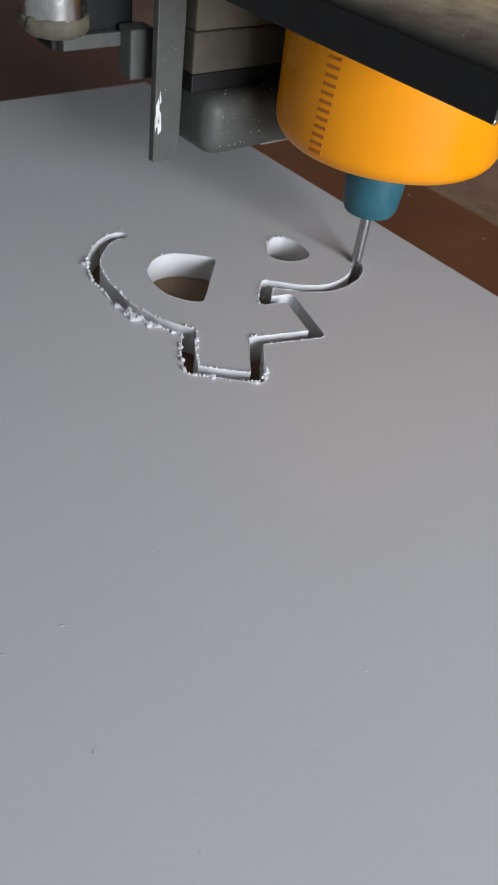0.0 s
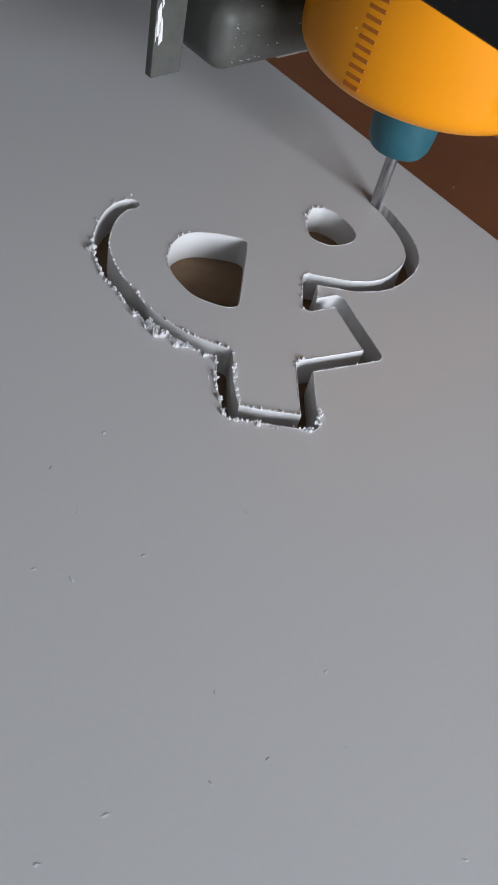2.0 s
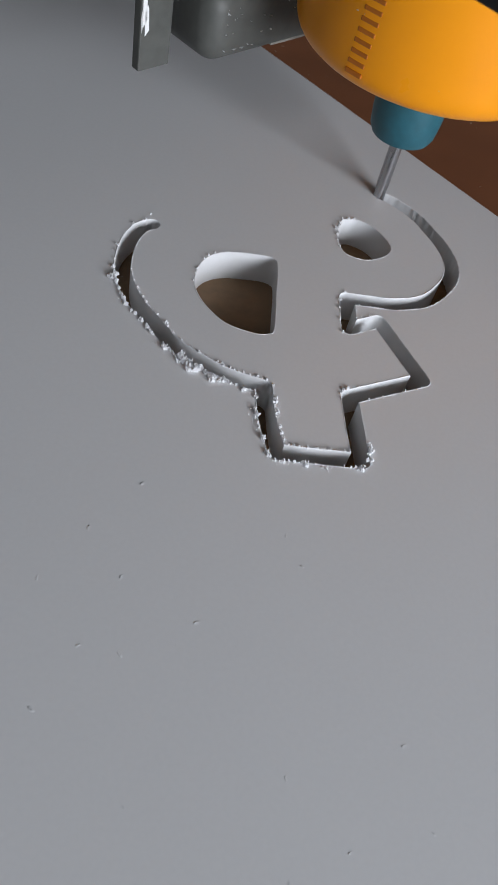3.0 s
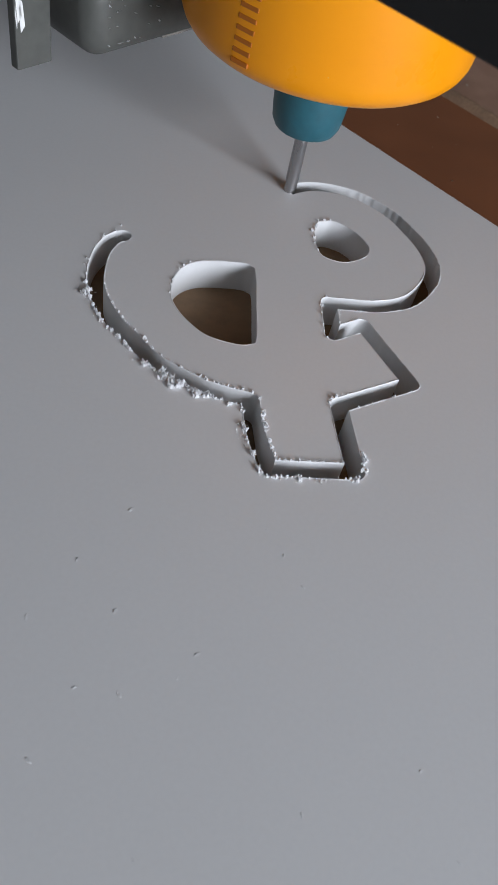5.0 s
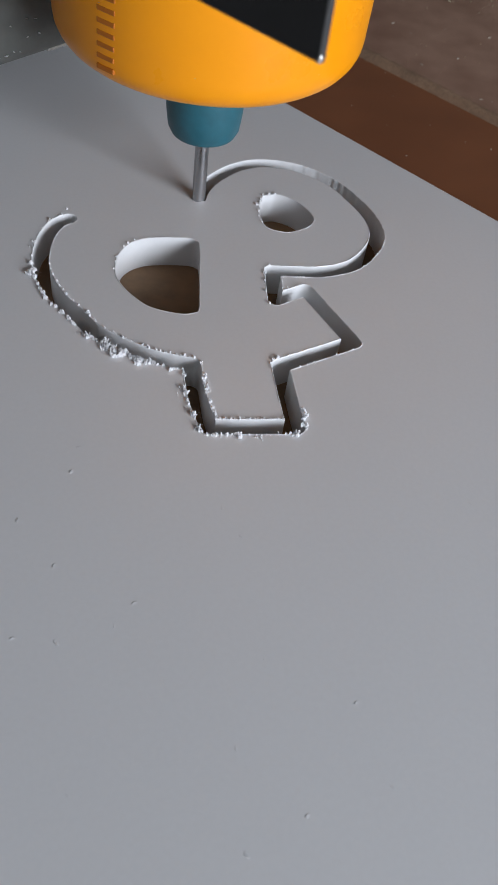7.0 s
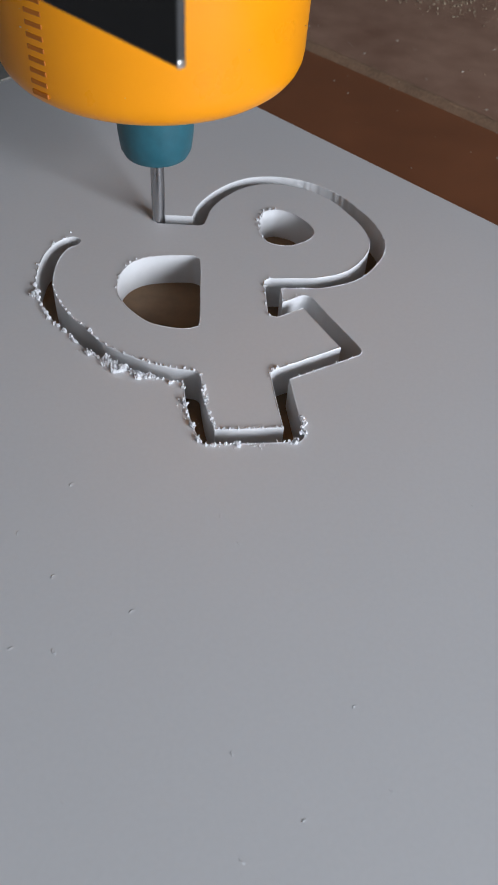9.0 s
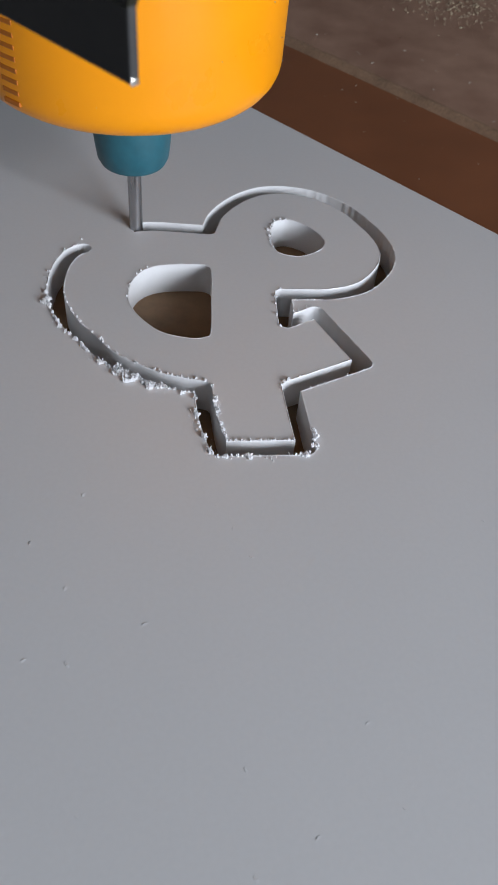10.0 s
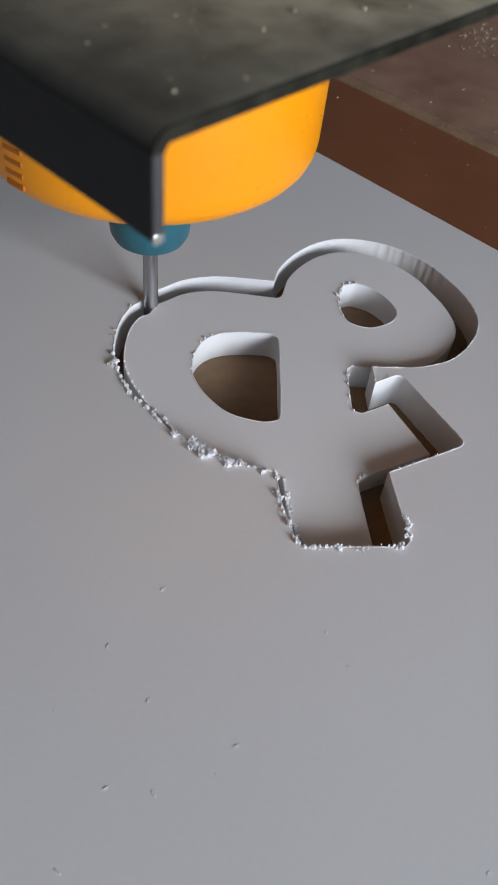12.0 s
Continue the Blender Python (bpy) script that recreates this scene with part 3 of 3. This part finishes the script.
def shavings():
    r = random.Random(11)
    bm = bmesh.new()
    rim = flat(TOP_OUT)
    left = lambda x, y: x < -4 and 21 < y < 58
    rough_rim(bm, rim, left, 0.6, r, 1.6, (0.35, 1.25), 1.0, 1.1)
    rough_rim(bm, rim, lambda x, y: x < -30 and 58 <= y < 84, 1.0, r, 1.0, (0.3, 0.9), 1.0, 0.9)
    rough_rim(bm, rim, lambda x, y: -5 < x < 1.5 and 0.8 < y < 21, 1.0, r, 2.0, (0.3, 1.0), 1.0, 0.8)
    rough_rim(bm, rim, lambda x, y: -1 < x < 25 and y < 0.9, 2.2, r, 1.8, (0.25, 0.95), 1.0, 1.1)
    rough_rim(bm, rim, lambda x, y: 22.5 < x < 25.5 and y < 7, 3, r, 1.5, (0.25, 0.8), 1.0, 1.0)
    rough_rim(bm, rim, lambda x, y: 24 < x < 42 and 18 < y < 31, 1.2, r, 0.6, (0.2, 0.6), 1.0, 0.8)
    rough_rim(bm, rim, lambda x, y: 22 < x < 34 and 45 < y < 56, 3.0, r, 0.9, (0.25, 0.7), 1.0, 0.8)
    rough_rim(bm, rim, lambda x, y: 40 < x < 62 and 60 < y < 80, 0.7, r, 0.4, (0.2, 0.6), 1.0, 0.9)
    tufts(bm, rim, lambda x, y: x < -4 and 21 < y < 58, 1.3, 1.1, 0.7, r, thick=0.2)
    tufts(bm, rim, lambda x, y: -27 < x < -3 and 20 < y < 38, 0.8, 1.3, 0.6, r, thick=0.4)
    tufts(bm, rim, lambda x, y: x < -30 and 58 <= y < 84, 2.4, 0.7, 0.6, r)
    tufts(bm, rim, lambda x, y: -5 < x < 1.5 and 0.8 < y < 21, 1.9, 1.0, 0.5, r, thick=0.1)
    tufts(bm, rim, lambda x, y: -6 < x < 1 and 12 < y < 21.5, 1.8, 1.15, 0.5, r, thick=0.4)
    tufts(bm, rim, lambda x, y: -1 < x < 25.5 and y < 0.9, 1.5, 1.1, 0.65, r, thick=0.25)
    tufts(bm, rim, lambda x, y: 22.5 < x < 26 and 0.8 < y < 7, 1.0, 0.8, 0.7, r, thick=0.3)
    tufts(bm, rim, lambda x, y: 24 < x < 42 and 18 < y < 31, 3.5, 0.45, 0.4, r)
    ob = part("shavings", bm, SHAVING)
    tagged(ob, "ragged white foam shavings along the routed rim", "shavings", kind="stuff")
    bm = bmesh.new()
    inner = flat(TOP_IN)
    rough_rim(bm, inner, lambda x, y: 2 < x < 21 and y < 5, 4, r, 0.9, (0.25, 0.7), -1.0, 0.9)
    rough_rim(bm, inner, lambda x, y: -38 < x < 3 and 22 < y < 52, 2.6, r, 0.7, (0.25, 0.7), -1.0, 0.8)
    rough_rim(bm, inner, lambda x, y: 0 < x < 4 and 4 < y < 20, 3.5, r, 1.0, (0.25, 0.7), -1.0, 0.8)
    rough_rim(bm, inner, lambda x, y: 18 < x < 26 and 20 < y < 27, 1.0, r, 1.2, (0.25, 0.8), -1.0, 0.8)
    rough_rim(bm, inner, lambda x, y: 18 < x < 22.5 and 44 < y < 62, 0.6, r, 0.8, (0.2, 0.6), -1.0, 0.8)
    for hole, pick in ((BELLY, lambda x, y: x < -9 and y > 56 or y > 72), (EYE, lambda x, y: x < 29 and y > 79)):
        loop = [np.array(p) for p in spline(hole, True)]
        rough_rim(bm, loop, pick, 0.5, r, 0.6, (0.2, 0.55), 1.0, 1.0)
        tufts(bm, loop, pick, 2.6, 0.45, 0.5, r)
    tufts(bm, inner, lambda x, y: -38 < x < 3 and 22 < y < 60, 2.2, 0.55, 0.5, r, -1.0)
    tufts(bm, inner, lambda x, y: 0 < x < 4 and 4 < y < 20, 2.6, 0.8, 0.5, r, -1.0, 0.2)
    tufts(bm, inner, lambda x, y: 2 < x < 21 and y < 5, 1.8, 0.45, 0.4, r, -1.0, 0.2)
    tufts(bm, inner, lambda x, y: 18 < x < 22.5 and 20 < y < 27, 3.2, 0.5, 0.9, r, -1.0, 0.3)
    tufts(bm, inner, lambda x, y: 18 < x < 22.5 and 44 < y < 62, 4.0, 0.5, 0.9, r, -1.0, 0.3)
    tagged(part("burr", bm, SHAVING, FIGURE, "fine white burrs"), kind="stuff")


NICKS = [(-28.34, -11.02, 1.0), (-27.23, -4.47, 0.8), (6.72, -27.98, 0.8), (-29.24, -50.04, 1.1), (-37.03, -49.12, 0.9), (-46.86, -35.60, 0.9), (2.34, -70.66, 0.8), (24.98, -63.82, 0.8), (58.52, -20.22, 0.8), (-15.17, -94.53, 1.1), (-25.45, -103.14, 1.0), (50.29, -96.64, 1.0), (8.86, -54.63, 0.5), (-38.54, -23.35, 0.9), (-15.01, -42.59, 0.9), (-18.72, -47.11, 0.6), (-43.68, -61.43, 1.1), (3.41, -20.69, 0.8), (0.00, -14.50, 0.5), (-25.69, -76.77, 0.6), (28.66, -78.65, 0.8), (2.76, -87.47, 0.9), (13.33, -82.35, 0.7), (-3.08, -121.30, 0.9), (19.01, -137.36, 0.8), (-30.59, -34.07, 0.9)]


def nicks():
    """Small scuffed pits with a raised lip in the sheet's face."""
    r = random.Random(3)
    for x, y, size in NICKS:
        bm = bmesh.new()
        a0, stretch = r.uniform(0, 3.1), r.uniform(0.35, 0.6)
        lean = r.uniform(-0.3, 0.3)
        rings = []
        for rad, z in ((1.0, 0.0), (0.72, 0.05), (0.45, 0.085), (0.2, 0.02), (0.0, 0.04)):
            ring = []
            for k in range(10):
                a = 2 * math.pi * k / 10
                wob = 1 + 0.3 * r.uniform(-1, 1)
                px, py = (math.cos(a) * rad * wob + lean * (1 - rad)) * size * 0.8, (math.sin(a) * rad * wob + 0.2 * (1 - rad)) * size * stretch * 0.8
                lip = max(0.1, 0.6 + 0.6 * math.sin(a - 0.6) + 0.3 * r.uniform(-1, 1))
                ring.append(bm.verts.new(((x + px * math.cos(a0) - py * math.sin(a0)) / 1000, (y + px * math.sin(a0) + py * math.cos(a0)) / 1000, (0.004 + z * size * lip) / 1000)))
                if rad == 0:
                    break
            rings.append(ring)
        for p, q in zip(rings, rings[1:]):
            for k in range(10):
                if len(q) == 1:
                    bm.faces.new((p[k], p[(k + 1) % 10], q[0]))
                else:
                    bm.faces.new((p[k], p[(k + 1) % 10], q[(k + 1) % 10], q[k]))
        part("nick", bm, PVC, SHEET).data.shade_smooth()


def bed_dust(bed):
    """Sawdust in the joint of the bed and pale chips strewn over the boards."""
    r = random.Random(8)
    bm = bmesh.new()
    for _ in range(5200):
        v = r.uniform(-150, 330)
        off = r.gauss(0, 1) * (1.7 + 1.5 * noise.noise(Vector((v * 0.05, 0, 0))))
        u = 232.6 + off
        z = -24.95 if u < 228.6 else (-24.4 + (u - 228.6) * 0.5 if u < 232.6 else -22.4)
        p = uv(u, v) * 1000
        shard(bm, Vector((p.x, p.y, z + 0.25)), r.uniform(0.15, 0.5), 0.4, r)
    for _ in range(5200):
        u = 312 + abs(r.gauss(0, 45)) if r.random() < 0.8 else r.uniform(236, 330)
        v = 130 + r.gauss(0, 90)
        p = uv(u, v) * 1000
        shard(bm, Vector((p.x, p.y, -22.45)), r.uniform(0.2, 0.4) + 0.7 * r.random() ** 4, 0.4, r)
    tagged(part("sawdust", bm, DUST), "pale sawdust packed in the joint of the bed", "sawdust", kind="stuff")
    bm = bmesh.new()
    before = None
    for k in range(320):
        v = -150 + 1.5 * k
        n1, n2 = noise.noise(Vector((v * 0.09, 5, 0))), noise.noise(Vector((v * 0.3, 9, 0)))
        line = [(228.9 - 0.5 * n1, -25.05), (229.7 - 0.4 * n2, -24.5), (230.9, -23.1 + 0.3 * n2), (232.2 + 0.5 * n2, -22.15 + 0.15 * n1), (233.8 + 0.9 * n1, -22.6)]
        row = [bm.verts.new(uv(u, v, z)) for u, z in line]
        if before:
            for i in range(4):
                bm.faces.new((before[i], row[i], row[i + 1], before[i + 1])).smooth = True
        before = row
    part("joint_filler", bm, FILLER, bed, "brown dirt packed along the joint")
    bm = bmesh.new()
    for _ in range(900):
        p = uv(340 + r.gauss(0, 1) * 16, 148 + r.gauss(0, 1) * 16) * 1000
        crumb(bm, Vector((p.x, p.y, -22.4 + 0.5 * r.random() ** 2)), 0.3 + 1.6 * r.random() ** 4, r)
    tagged(part("debris", bm, GRIT), "heap of pale dirt crumbs on the dusty bed", "debris", kind="stuff")
    bm = bmesh.new()
    for _ in range(120):
        u, v = r.uniform(136, 300), r.uniform(-60, 300)
        p = uv(u, v) * 1000
        shard(bm, Vector((p.x, p.y, -24.9 if u < 229 else -22.4)), r.choice((0.5, 0.6, 0.8, 1.2, 2.0)), 0.25, r, 0.45)
    tagged(part("wood_chips", bm, CHIP), "tiny pale chips strewn over the brown bed", "chips", kind="stuff")


def carriage_dust(car):
    r = random.Random(21)
    bm = bmesh.new()
    for _ in range(32):
        p = uv(max(-43, r.gauss(-32, 12)), 35.8) * 1000
        shard(bm, Vector((p.x, p.y, min(max(r.gauss(46, 7), 38), 57))), r.uniform(0.5, 1.6), 0.3, r, 0.7)
    for _ in range(9):
        p = uv(r.uniform(-65, -54), 46.3) * 1000
        shard(bm, Vector((p.x, p.y, r.uniform(33, 85))), r.uniform(0.3, 0.9), 0.3, r)
    tagged(part("chips", bm, SHAVING, car, "white foam chips stuck to the steel"), kind="stuff")
    bm = bmesh.new()
    for u0, u1, z0, z1 in ((-64.2, -62.6, 43.5, 53), (-63.4, -61.8, 41, 49), (-64.5, -64.0, 42, 48), (-63.0, -62.2, 51, 55.5)):
        c = [uv(a + 1.0, 46.4, z) for a, z in ((u0 + 0.3, z0), (u1, z0 + 1.4), (u1 - 0.4, z1 - 1), ((u0 + u1) / 2, z1), (u0, z1 - 2.2))]
        back = [uv(a + 1.0, 46.6, z) for a, z in ((u0 + 0.3, z0), (u1, z0 + 1.4), (u1 - 0.4, z1 - 1), ((u0 + u1) / 2, z1), (u0, z1 - 2.2))]
        f, b = [bm.verts.new(p) for p in c], [bm.verts.new(p) for p in back]
        bm.faces.new(f)
        for k in range(5):
            bm.faces.new((f[k], b[k], b[(k + 1) % 5], f[(k + 1) % 5]))
    bmesh.ops.recalc_face_normals(bm, faces=bm.faces)
    part("paint_chip", bm, PAINT, car, "white splash of paint")
    bm = bmesh.new()
    z_foot = 46.5
    for _ in range(26):
        a, z = radians(r.uniform(-150, 40)), 53 + 40 * r.random()
        shard(bm, Vector(((38.7 + 0.012 * (z - z_foot)) * math.cos(a), (38.7 + 0.012 * (z - z_foot)) * math.sin(a), z)), r.uniform(0.3, 0.9), 0.2, r)
    tagged(part("housing_chips", bm, CHIP, car, "pale chips stuck to the orange plastic"), kind="stuff")
    bm = bmesh.new()
    for _ in range(70):
        p = uv(r.uniform(-68, 20), r.uniform(-80, 10)) * 1000
        crumb(bm, Vector((p.x, p.y, 104.1)), r.uniform(0.35, 1.0), r)
    for _ in range(420):
        u, v = r.uniform(-66, 20), r.uniform(-82, 10)
        p = uv(u, v) * 1000
        shard(bm, Vector((p.x, p.y, 104.05)), r.choice((0.2, 0.25, 0.3, 0.5)), 0.4, r)
    tagged(part("dust", bm, GRIT, car, "pale dust grains"), kind="stuff")


# ---- build ----
room()
BED = machine_bed()
spoilboard()
SHEET = foam_sheet()
FIGURE = cutout_figure()
CARRIAGE = cnc_carriage()
uncut_strip()
shavings()
nicks()
bed_dust(BED)
carriage_dust(CARRIAGE)


def motions():
    rows = [k * 0.25 for k in range(49)]
    walk(CARRIAGE, [(t, pose(tip(t)[0] / 1000, tip(t)[1] / 1000, 0)) for t in rows])
    still = pose(0, 0, 0)
    pivot = pose(0.005, 0.06, 0)
    fallen = pivot @ pose(-0.0019, -0.0020, -0.0019, 2.3, 1.3, -0.4) @ pivot.inverted()
    walk(FIGURE, [(0, still), (11.2, still), (11.3, pivot @ pose(-0.0002, -0.0003, 0) @ pivot.inverted()), (11.4, fallen), (12, fallen)])
    for ob, t in STRIP:
        down = pose(0, 0, -0.0102)
        a = min(max(t - 0.1, 0.0), 11.7)
        b = a + 0.12
        walk(ob, ([(0, still), (a, still)] if a > 0 else [(0, still)]) + [(b, down), (12, down)])


motions()
